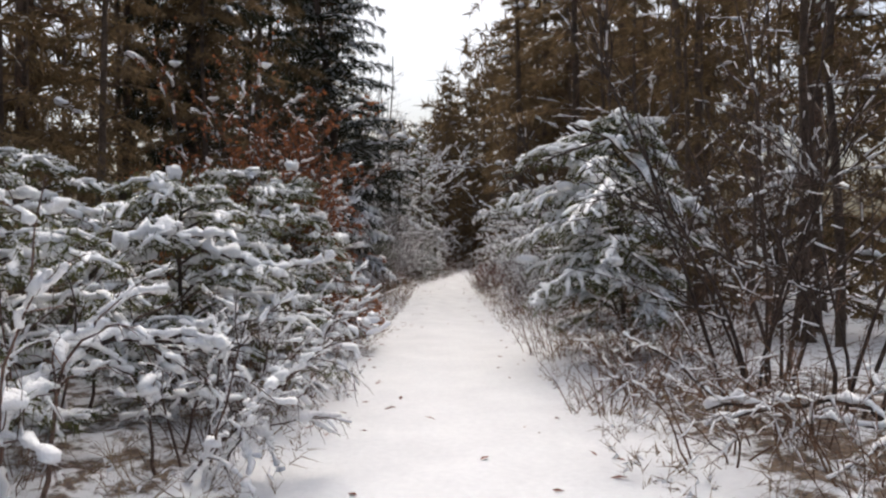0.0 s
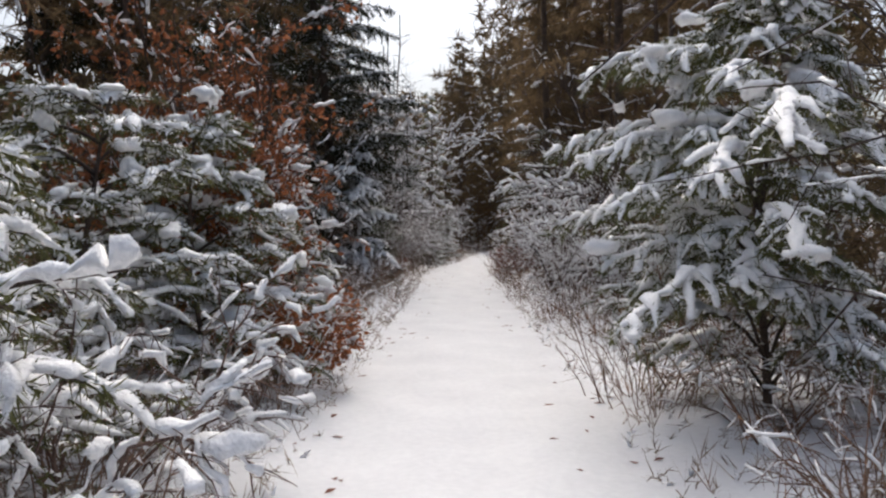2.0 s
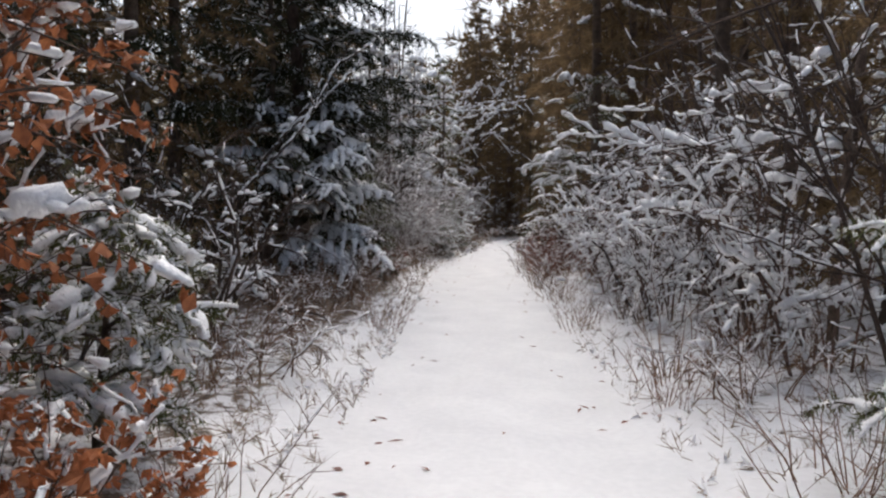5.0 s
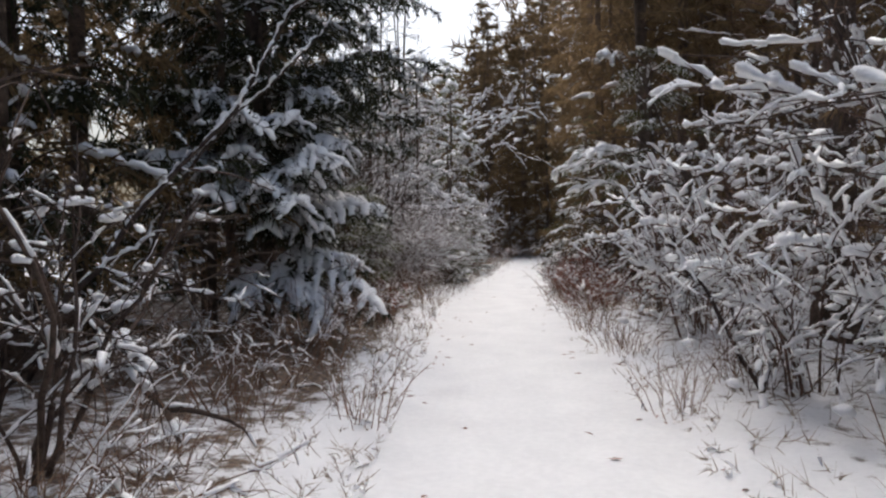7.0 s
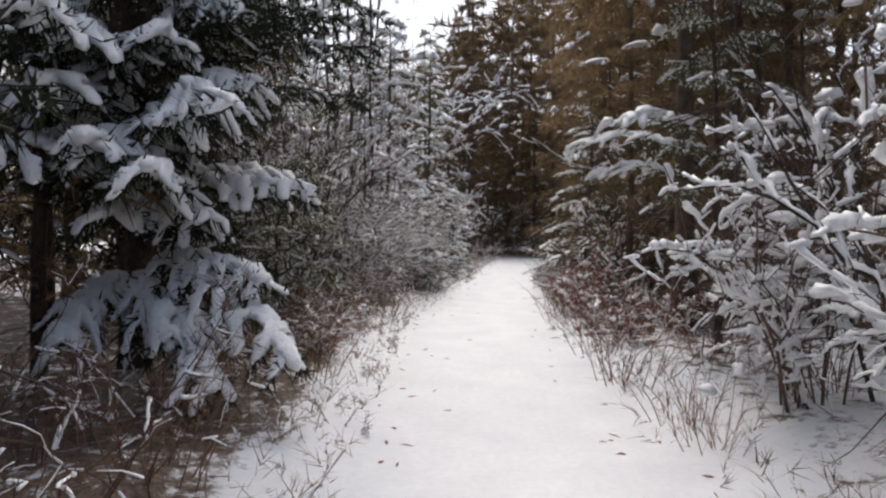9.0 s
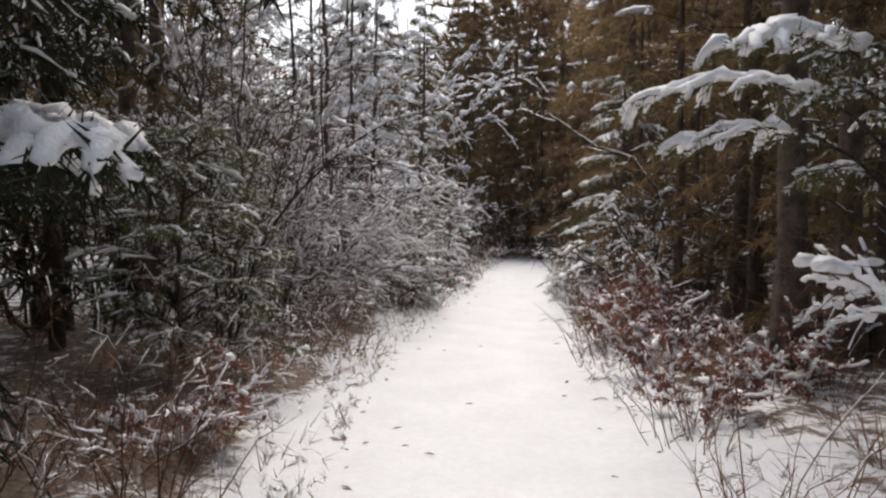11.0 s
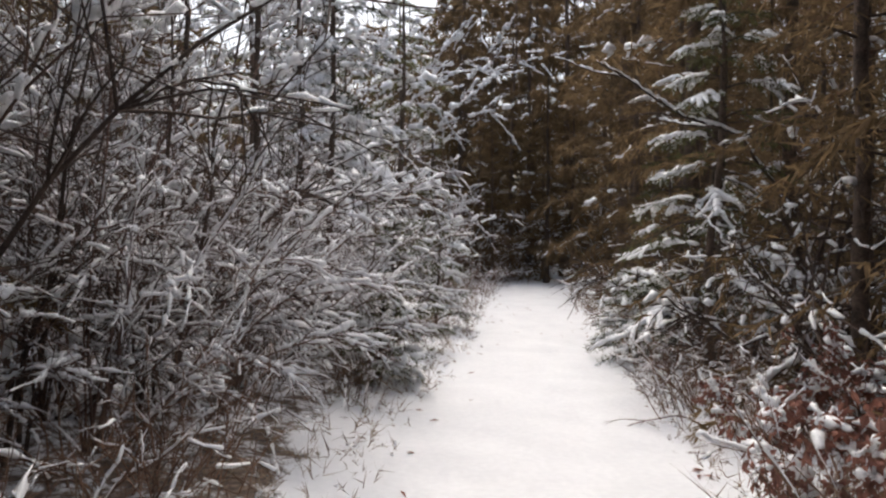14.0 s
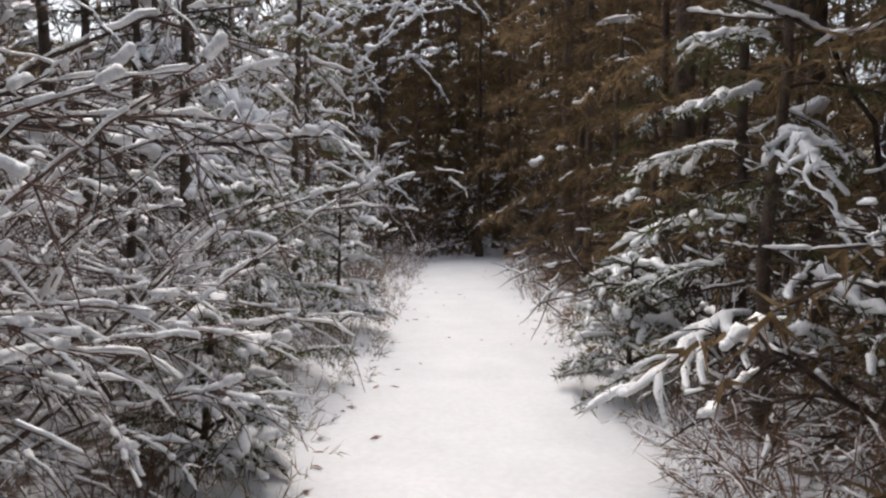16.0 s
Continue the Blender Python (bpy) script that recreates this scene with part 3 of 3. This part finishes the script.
# ---- left side, from the start on ----
BLADE = (0.085, 0.010)
bough_bush("snowy_pine_bush", "low green pine bush heavily laden with snow beside the path", 11, (-2.3, 6.4), ring_tips(1, 34, 1.35, 0.3, 2.0), 0.036, BLADE, 30, NEEDLE, 0.45, 13, cover=0.4, clumps=1)
bough_bush("snowy_pine_bush", "low green pine bush heavily laden with snow beside the path", 12, (-3.3, 4.6), ring_tips(2, 30, 1.5, 0.3, 1.9), 0.036, BLADE, 30, NEEDLE, 0.45, 13, cover=0.4, clumps=1)
bough_bush("snowy_pine_bush", "low green pine bush heavily laden with snow beside the path", 13, (-2.6, 8.7), ring_tips(3, 30, 1.3, 0.3, 2.3), 0.036, BLADE, 30, NEEDLE, 0.45, 13, cover=0.4, clumps=1)
bough_bush("snowy_pine_bush", "low green pine bush heavily laden with snow beside the path", 14, (-4.2, 7.6), ring_tips(4, 26, 1.5, 0.3, 2.4), 0.036, BLADE, 30, NEEDLE, 0.45, 13, cover=0.4, clumps=1)
s = shrub(21, 9, 1.6, 0.5, (0.2, 0), -0.5, 0.013, (7, 4), 0.024, 0.55, label="bare twiggy shrub bowed under fresh snow", wobble=0.2)
scatter(s, 51, [(-1.6, 4.6), (-1.6, 6.0), (-2.3, 3.6), (-1.8, 7.4), (-3.2, 6.0)], 0.8, 1.1)

# rust-leaved young trees
LEAF = ("leaf", 7, 0.07, 0.04, RUST)
PALE = ("leaf", 6, 0.075, 0.035, BROWN)
s = shrub(22, 7, 3.9, 0.16, (0, 0), -0.25, 0.02, (15, 5), 0.026, 0.25, ("leaf", 9, 0.075, 0.042, RUST), BARK, "rust_leaved_sapling", "young beech keeping rust-brown leaves, patched with snow", 0.08)
scatter(s, 52, [(-2.4, 11.3), (-2.7, 12.2), (-3.1, 11.0)], 0.85, 0.98)
s = shrub(23, 12, 1.1, 0.5, (0.1, 0), -0.2, 0.009, (7, 4), 0.018, 0.5, LEAF, BARK, "rust_leaved_shrub", "low shrub with dry rust-red leaves and snow caps")
scatter(s, 53, [(-1.65, 11.0), (-1.75, 12.0), (-1.6, 10.4)], 0.7, 1.0)
s = shrub(30, 12, 0.85, 0.6, (0, 0), -0.3, 0.008, (5, 3), 0.019, 0.55, PALE, DEAD, "brown_leaved_shrub", "low shrub with limp brown leaves under flecks of snow")
scatter(s, 60, [(1.75, 27.4), (2.3, 28.4), (1.9, 29.4), (2.6, 26.7), (1.7, 26.0), (2.7, 30.2), (2.2, 31.0), (-2.0, 24.8), (2.9, 27.6)], 0.75, 1.1)
bough_bush("snowy_pine_bush", "green pine bush with thick snow pillows beside the path", 15, (-2.05, 9.9), ring_tips(5, 30, 0.95, 0.25, 2.35), 0.05, BLADE, 36, NEEDLE, 0.4, 12, cover=0.4, clumps=1)
bough_bush("snowy_pine_bush", "green pine bush with thick snow pillows beside the path", 16, (-2.2, 13.5), ring_tips(6, 20, 0.75, 0.3, 1.5), 0.026, BLADE, 28, NEEDLE, 0.4, 12, clumps=1)

# the great dark spruce whose boughs hang over the path
low = [(0.7, -2.3, 2.0), (0.0, -2.5, 1.9), (1.2, -2.4, 1.75), (0.5, -2.5, 2.8), (1.6, -2.2, 2.3), (1.93, -0.9, 1.75), (-0.1, -1.4, 2.1), (1.2, -1.4, 1.5), (1.5, -2.1, 0.3), (2.1, -2.2, 0.5), (0.3, -1.9, 0.6), (1.0, -1.8, 0.6), (0.5, -1.6, 1.5), (1.6, -1.2, 2.6), (0.9, -1.5, 2.9), (1.5, 0.3, 1.9), (1.7, -1.7, 1.0), (0.2, -1.8, 2.9), (0.3, -2.2, 2.4), (-0.5, -1.8, 3.2), (1.1, -1.9, 2.2), (-0.9, -1.7, 2.4), (1.3, -0.9, 3.3)]
high = ring_tips(7, 104, 2.2, 2.6, 11.5) + [(2.5, -0.6, 3.0), (2.0, 0.9, 3.6), (2.7, 0.2, 3.9), (2.2, -1.4, 3.7), (2.3, -0.6, 4.7), (2.6, 0.8, 4.9), (2.0, -1.2, 5.4), (2.2, 1.8, 4.0), (-0.8, -2.4, 3.2), (-0.6, -2.5, 1.8), (-1.6, -2.0, 2.4)]
bough_bush("great_spruce", "large dark spruce with drooping snow-covered boughs over the path", 17, (-3.5, 23.9), low, 0.072, (0.15, 0.022), 30, NEEDLE_DARK, 0.7, 16, 0.16, 0.85, 0, 0.6, 0.16, high)
bough_bush("dark_spruce", "tall dark spruce with bare hanging boughs behind the path", 35, (-5.4, 21.0), [(0.6, -1.0, 2.0), (1.0, -0.4, 3.0)], 0.03, (0.24, 0.036), 16, NEEDLE_DARK, 0.8, 10, 0.13, 0.5, 0, 0.7, 0.12, ring_tips(31, 56, 2.5, 0.8, 10))
bough_bush("dark_spruce", "tall dark spruce with bare hanging boughs behind the path", 36, (-5.0, 27.2), [(0.6, -1.0, 2.0), (1.0, -0.4, 3.0)], 0.03, (0.24, 0.036), 16, NEEDLE_DARK, 0.8, 10, 0.13, 0.5, 0, 0.7, 0.12, ring_tips(32, 56, 2.3, 0.8, 9))
bough_bush("dark_spruce", "tall dark spruce with bare hanging boughs behind the path", 37, (-5.6, 16.0), [(0.6, -1.0, 2.0), (1.0, -0.4, 3.0)], 0.03, (0.24, 0.036), 16, NEEDLE_DARK, 0.8, 10, 0.13, 0.5, 0, 0.7, 0.12, ring_tips(33, 56, 2.2, 0.8, 10))

# dead wood and thin growth before the spruce
s = shrub(24, 8, 2.3, 0.55, (0.15, 0), -0.35, 0.02, (7, 4), 0.016, 0.28, None, BARK, "dead_bush", "tangle of dead dark branches lined with snow", 0.18)
scatter(s, 54, [(-3.1, 17.4), (-4.1, 18.6), (-3.9, 16.2), (-4.9, 20.2), (3.2, 31.8), (3.4, 32.9), (3.1, 34.9), (3.2, 36.2)], 0.8, 1.2)
def twig_tuft(seed):
    rng = np.random.default_rng(seed)
    B = bufs("stems", "snow")
    for k in range(18):
        ang = rng.uniform(0, 2 * math.pi)
        foot = np.array((math.cos(ang), math.sin(ang), 0)) * rng.uniform(0, 0.35)
        st = grow(rng, foot, (math.cos(ang) * 0.4, math.sin(ang) * 0.4, 1), rng.uniform(0.3, 0.95), 4, -0.3, 0.14)
        tube(B["stems"], st, np.linspace(0.005, 0.0018, 5), 3)
        needles(B["stems"], rng, st, 8, 0.22, 0.005, 1.0)
        if rng.random() < 0.6:
            snow_ridge(B["snow"], rng, st[2:], 0.003, 0.010, 0.6, 0.07, 4)
    return thing("twig_tuft", {"stems": (B["stems"], DEAD, True), "snow": (B["snow"], SNOW, True)}, "tuft of thin dry stems standing in the snow", "shrub", "twig tufts along the path")


s = twig_tuft(25)
scatter(s, 55, strip(8, 46, -1, 1.25, 3.0, 3, 46) + strip(9, 50, 1, 1.2, 3.2, 3, 46), 0.6, 1.25)

# left side, farther on
s = shrub(26, 14, 2.9, 0.42, (0.42, 0.05), -0.6, 0.015, (9, 4), 0.014, 0.6, None, TWIG, "arching_shrub", "bare shrub of long arching twigs lined with snow", 0.075)
scatter(s, 56, [(-3.4, 31.2), (-2.7, 30.5), (-2.3, 32.6), (-3.1, 32.8), (-4.1, 29.8), (-2.7, 34.2), (-4.2, 32.2)], 0.85, 1.05, 40)
s = conifer(111, 8.0, 1.8, 0.08, 34, 0.075, 0.9, 0.07, (0.11, 0.016), 16, 9, NEEDLE, "snowy_spruce", "young spruce with thick pads of snow on its boughs", coarse=True)
scatter(s, 61, [(-1.3, 42.0), (-4.2, 40.4), (-5.6, 37.0), (-3.0, 45.0), (-5.4, 45.5), (-1.6, 48.2), (-4.2, 50.5), (-7.0, 41.5), (-0.6, 53.5), (-3.2, 56.0), (-6.2, 54.0)], 0.8, 1.2)
pads = conifer(112, 7.6, 1.75, 0.06, 36, 0.085, 0.9, 0.07, (0.12, 0.018), 20, 9, NEEDLE_DARK, "snowy_spruce", "young dark spruce with thick pads of snow on its boughs", 0.3)
scatter(pads, 64, [(-2.35, 38.4), (-3.3, 40.6)], 0.95, 1.05)
s = shrub(31, 7, 3.6, 0.3, (0, 0), -0.3, 0.018, (8, 4), 0.027, 0.6, None, TWIG, "frosted_sapling", "clump of thin bare saplings white with snow", 0.14)
scatter(s, 62, [(-4.9, 36.2), (-5.8, 29.6), (-3.7, 30.2), (-6.6, 32.0), (0.4, 48.8), (1.4, 52.2), (3.0, 55.0), (5.6, 52.0), (-3.6, 42.6), (-5.0, 33.4), (-1.9, 44.6), (-5.2, 31.0), (4.9, 15.4), (5.1, 18.6), (4.8, 21.6), (4.6, 12.2)], 0.9, 1.3)
s = shrub(32, 6, 6.6, 0.16, (0, 0), -0.25, 0.03, (15, 5), 0.042, 0.75, None, TWIG, "frosted_tree", "thin bare tree with fine twigs whitened by snow", 0.1, 0.2)
scatter(s, 63, [(-6.8, 36.4), (-7.6, 39.5), (-8.4, 43.5), (-3.8, 50.0), (-5.4, 47.5)], 0.9, 1.4)
bough_bush("green_pine_bush", "open green pine bush with little snow", 18, (-2.8, 27.0), ring_tips(8, 30, 1.2, 0.3, 2.3), 0.014, BLADE, 30, NEEDLE, 0.45, 14, 0.03, 0.4)

# ---- right side ----
s = shrub(27, 5, 4.8, 0.16, (-0.05, 0), -0.1, 0.02, (8, 4), 0.012, 0.22, None, BARK, "slender_tree", "slender bare tree with several dark crooked stems", 0.13)
scatter(s, 57, [(2.5, 6.0), (3.1, 5.4), (3.4, 7.2), (3.0, 14.5), (3.3, 18.0), (-3.6, 35.5), (-4.4, 29.0), (3.2, 22.6), (-2.9, 28.9), (-3.3, 30.3), (-2.7, 31.6)], 0.85, 1.1)
s = shrub(28, 10, 1.2, 0.6, (-0.1, 0), -0.5, 0.009, (7, 4), 0.010, 0.3, None, DEAD, "brown_brush", "low tangled brown brushwood sprinkled with snow", 0.2)
scatter(s, 58, [(2.1, 8.7), (2.5, 9.8), (1.9, 10.2), (3.2, 9.0), (1.8, 4.6), (2.4, 4.0), (2.2, 5.6), (1.9, 7.0), (2.8, 8.2), (2.7, 13.0), (2.1, 15.4), (2.9, 10.6), (2.7, 32.2), (2.9, 33.6), (2.0, 32.0), (2.1, 33.0), (2.5, 35.6), (2.5, 31.2), (0.6, 47.0), (1.1, 48.6), (1.5, 50.4), (2.2, 52.0), (2.6, 53.6), (4.3, 49.6), (5.0, 51.2), (-2.0, 26.0), (-1.9, 28.2), (-2.3, 29.6), (-2.2, 20.0), (-2.0, 15.8), (-2.6, 21.8), (-3.3, 20.8), (-2.5, 19.0), (-4.2, 22.2), (-2.2, 22.9), (-3.8, 19.8), (-2.1, 24.3)], 0.8, 1.15)
tips = [(-1.6, 0.2, 1.95), (-1.45, -0.3, 1.85), (-1.4, -1.35, 0.8), (-1.1, -0.4, 2.45), (-1.35, -0.7, 1.5), (-1.05, -1.7, 1.6), (-0.95, -2.5, 1.7), (-1.5, 0.5, 1.4), (-1.35, 0.9, 1.9), (-1.25, -0.2, 1.1), (-0.75, -1.2, 2.2), (-0.65, -1.9, 1.2), (-1.4, 0.1, 2.5), (-0.95, 0.8, 2.7), (-0.6, -1.0, 1.0), (-0.9, 0.3, 0.9)] + ring_tips(10, 34, 1.15, 0.25, 3.1)
bough_bush("leaning_pine", "snow-laden green pine with boughs leaning over the path", 19, (2.35, 9.4), tips, 0.040, BLADE, 46, NEEDLE, 0.42, 15, 0.035, 0.6, 1, 0.55, 0.25)
bough_bush("green_pine_bush", "open olive-green pine bush with patches of snow", 38, (2.85, 12.9), ring_tips(38, 34, 1.15, 0.25, 2.8), 0.034, BLADE, 36, NEEDLE, 0.42, 13, 0.03, 0.4)
s = shrub(29, 10, 2.4, 0.4, (-0.2, 0), -0.25, 0.015, (8, 4), 0.026, 0.5, None, TWIG, "snowy_shrub", "bare shrub thickly coated with clotted snow", 0.2)
scatter(s, 59, [(2.5, 19.4), (2.8, 20.8), (2.5, 22.6), (3.2, 18.6), (2.9, 23.6), (3.0, 16.2), (-1.6, 34.4), (-1.0, 39.6)], 0.85, 1.1, 50)
tips = [(-1.55, 1.4, 2.35), (-1.3, 1.1, 2.0), (-1.35, -0.25, 2.5)]
upper = ring_tips(12, 16, 1.0, 1.6, 4.2)
bough_bush("snowy_pine", "green pine holding thick snow on its low boughs", 20, (2.6, 24.9), tips, 0.06, BLADE, 30, NEEDLE, 0.42, 14, 0.05, 0.75, 0, 0.45, 0.2, upper)
conifer(113, 4.6, 1.45, 0.04, 40, 0.036, 0.65, 0.05, (0.09, 0.013), 18, 10, NEEDLE, "young_spruce", "young spruce with sparse snow at the path edge").matrix_basis = spot(2.65, 33.7)
conifer(114, 3.2, 1.0, 0.04, 26, 0.036, 0.65, 0.04, (0.09, 0.013), 14, 8, NEEDLE, "young_spruce", "young spruce with sparse snow at the path edge").matrix_basis = spot(3.4, 37.6)

DUSTED = "low dark green pine bush at the path edge dusted with snow"
bough_bush("dusted_pine_bush", DUSTED, 41, (-0.95, 35.4), ring_tips(41, 22, 0.75, 0.15, 1.7), 0.026, BLADE, 24, NEEDLE, 0.35, 11, cover=0.6)
bough_bush("dusted_pine_bush", DUSTED, 44, (-1.05, 33.3), ring_tips(44, 18, 0.6, 0.1, 1.05), 0.028, BLADE, 22, NEEDLE, 0.32, 10, cover=0.6)
bough_bush("dusted_pine_bush", DUSTED, 42, (-0.45, 38.0), ring_tips(42, 20, 0.75, 0.15, 1.9), 0.026, BLADE, 20, NEEDLE, 0.35, 10, cover=0.6)
bough_bush("dusted_pine_bush", DUSTED, 43, (2.2, 35.0), ring_tips(43, 20, 0.65, 0.1, 1.2), 0.026, BLADE, 22, NEEDLE, 0.32, 10, cover=0.55)

# ---- bent and fallen branches under snow ----


def snowy_branch(seed, pts, r, thick, label, forks=5):
    """A bent limb rising from the ground through pts, with side twigs and a ridge of snow."""
    rng = np.random.default_rng(seed)
    B = bufs("limb", "twigs", "snow")
    base = np.array((pts[0][0], pts[0][1], ground_z(pts[0][0], pts[0][1]) - 0.05))
    line = resample(np.array([base, *[np.array(p) for p in pts[1:]]]), 14) - base
    for _ in range(2):
        line[1:-1] = (line[:-2] + 2 * line[1:-1] + line[2:]) / 4
    line[1:-1] += rng.normal(0, 0.025, (12, 3))
    tube(B["limb"], line, np.linspace(r, r * 0.3, 14), 6)
    snow_ridge(B["snow"], rng, line, r * 0.6, thick, 0.93, 0.05, 6, (5, 11))
    for _ in range(forks):
        i = int(rng.integers(4, 13))
        tw = grow(rng, line[i], unit(line[i] - line[i - 1]) + rng.normal(0, 0.55, 3), rng.uniform(0.4, 0.9), 6, -0.1, 0.15)
        tube(B["twigs"], tw, np.linspace(r * 0.45, r * 0.12, 7), 4)
        snow_ridge(B["snow"], rng, tw, r * 0.2, thick * 0.6, 0.7, 0.05, 5, (3, 8))
    root = thing("snowy_branch", {"limb": (B["limb"], BARK, True), "twigs": (B["twigs"], BARK, True), "snow": (B["snow"], SNOW, True)}, label, "branch", "bent snowy branches beside the path")
    root.matrix_basis = Matrix.Translation(base)


BENT = "bent dark branch carrying a ridge of snow"
snowy_branch(1, [(-4.3, 34.6), (-3.6, 35.0, 2.75), (-2.6, 35.4, 2.2), (-1.6, 35.8, 2.1), (-0.4, 36.2, 2.3)], 0.045, 0.045, BENT)
snowy_branch(2, [(-3.9, 31.6), (-3.1, 32.6, 1.4), (-2.3, 33.4, 2.2), (-1.5, 34.2, 1.9)], 0.05, 0.06, BENT)
snowy_branch(3, [(-3.8, 30.4), (-2.9, 31.4, 1.1), (-2.0, 32.3, 1.25), (-1.35, 32.6, 0.7)], 0.035, 0.05, BENT)
snowy_branch(4, [(-4.4, 17.8), (-3.8, 18.3, 0.75), (-3.27, 18.6, 0.98), (-2.7, 18.0, 0.7), (-2.1, 17.4, 0.25)], 0.05, 0.045, BENT)
snowy_branch(5, [(-4.3, 18.9), (-3.6, 19.2, 1.2), (-2.9, 19.5, 2.1), (-2.2, 19.8, 3.0), (-1.8, 19.9, 3.9)], 0.035, 0.03, BENT)
snowy_branch(6, [(-4.4, 20.8), (-3.4, 21.0, 2.4), (-2.7, 21.1, 2.9), (-1.9, 21.4, 3.9)], 0.03, 0.03, BENT)
snowy_branch(7, [(2.2, 19.6), (1.9, 19.9, 0.7), (1.6, 20.2, 1.3), (1.2, 20.8, 1.9)], 0.025, 0.022, BENT)
snowy_branch(8, [(1.9, 18.9), (2.5, 20.2, 0.9), (3.1, 21.4, 1.9)], 0.025, 0.022, BENT)
snowy_branch(9, [(4.2, 33.8), (3.2, 33.6, 2.6), (2.2, 33.2, 2.9), (1.3, 33.4, 3.5)], 0.028, 0.022, BENT)
snowy_branch(10, [(3.4, 30.6), (2.9, 31.5, 0.9), (2.5, 32.0, 1.15), (2.2, 32.8, 1.9)], 0.022, 0.02, BENT)
snowy_branch(11, [(-2.6, 3.4), (-2.2, 4.0, 0.8), (-1.8, 4.4, 1.0), (-1.6, 4.6, 0.55)], 0.03, 0.06, BENT)
snowy_branch(12, [(-3.2, 5.4), (-2.6, 5.6, 1.5), (-2.0, 5.8, 1.55), (-1.3, 6.1, 1.2)], 0.03, 0.055, BENT)
snowy_branch(13, [(3.4, 3.9), (2.8, 4.1, 0.45), (2.2, 4.6, 0.5), (1.8, 5.0, 0.35)], 0.03, 0.03, BENT)


def fallen_leaves():
    """Small dark scraps lying on the trodden snow."""
    rng = np.random.default_rng(77)
    B = Buf()
    for _ in range(260):
        y = rng.uniform(3, 47)
        x = centre(y) + rng.choice((-1, 1)) * (1.25 - abs(rng.normal(0, 0.45)))
        p = np.array((x, y, ground_z(x, y) + 0.006))
        a = rng.uniform(0, 6.3)
        d, e = np.array((math.cos(a), math.sin(a), 0.1)), np.array((-math.sin(a), math.cos(a), 0.15))
        ln, w = rng.uniform(0.02, 0.065), rng.uniform(0.008, 0.022)
        B.add([p - d * ln, p + e * w + UP * 0.006, p + d * ln, p - e * w + UP * 0.008], [(0, 1, 2), (0, 2, 3)])
    tagged(new("fallen_leaves", B.mesh("fallen_leaves", BROWN, False)), "small brown leaf scraps scattered on snow", "leaves", kind="stuff")


fallen_leaves()
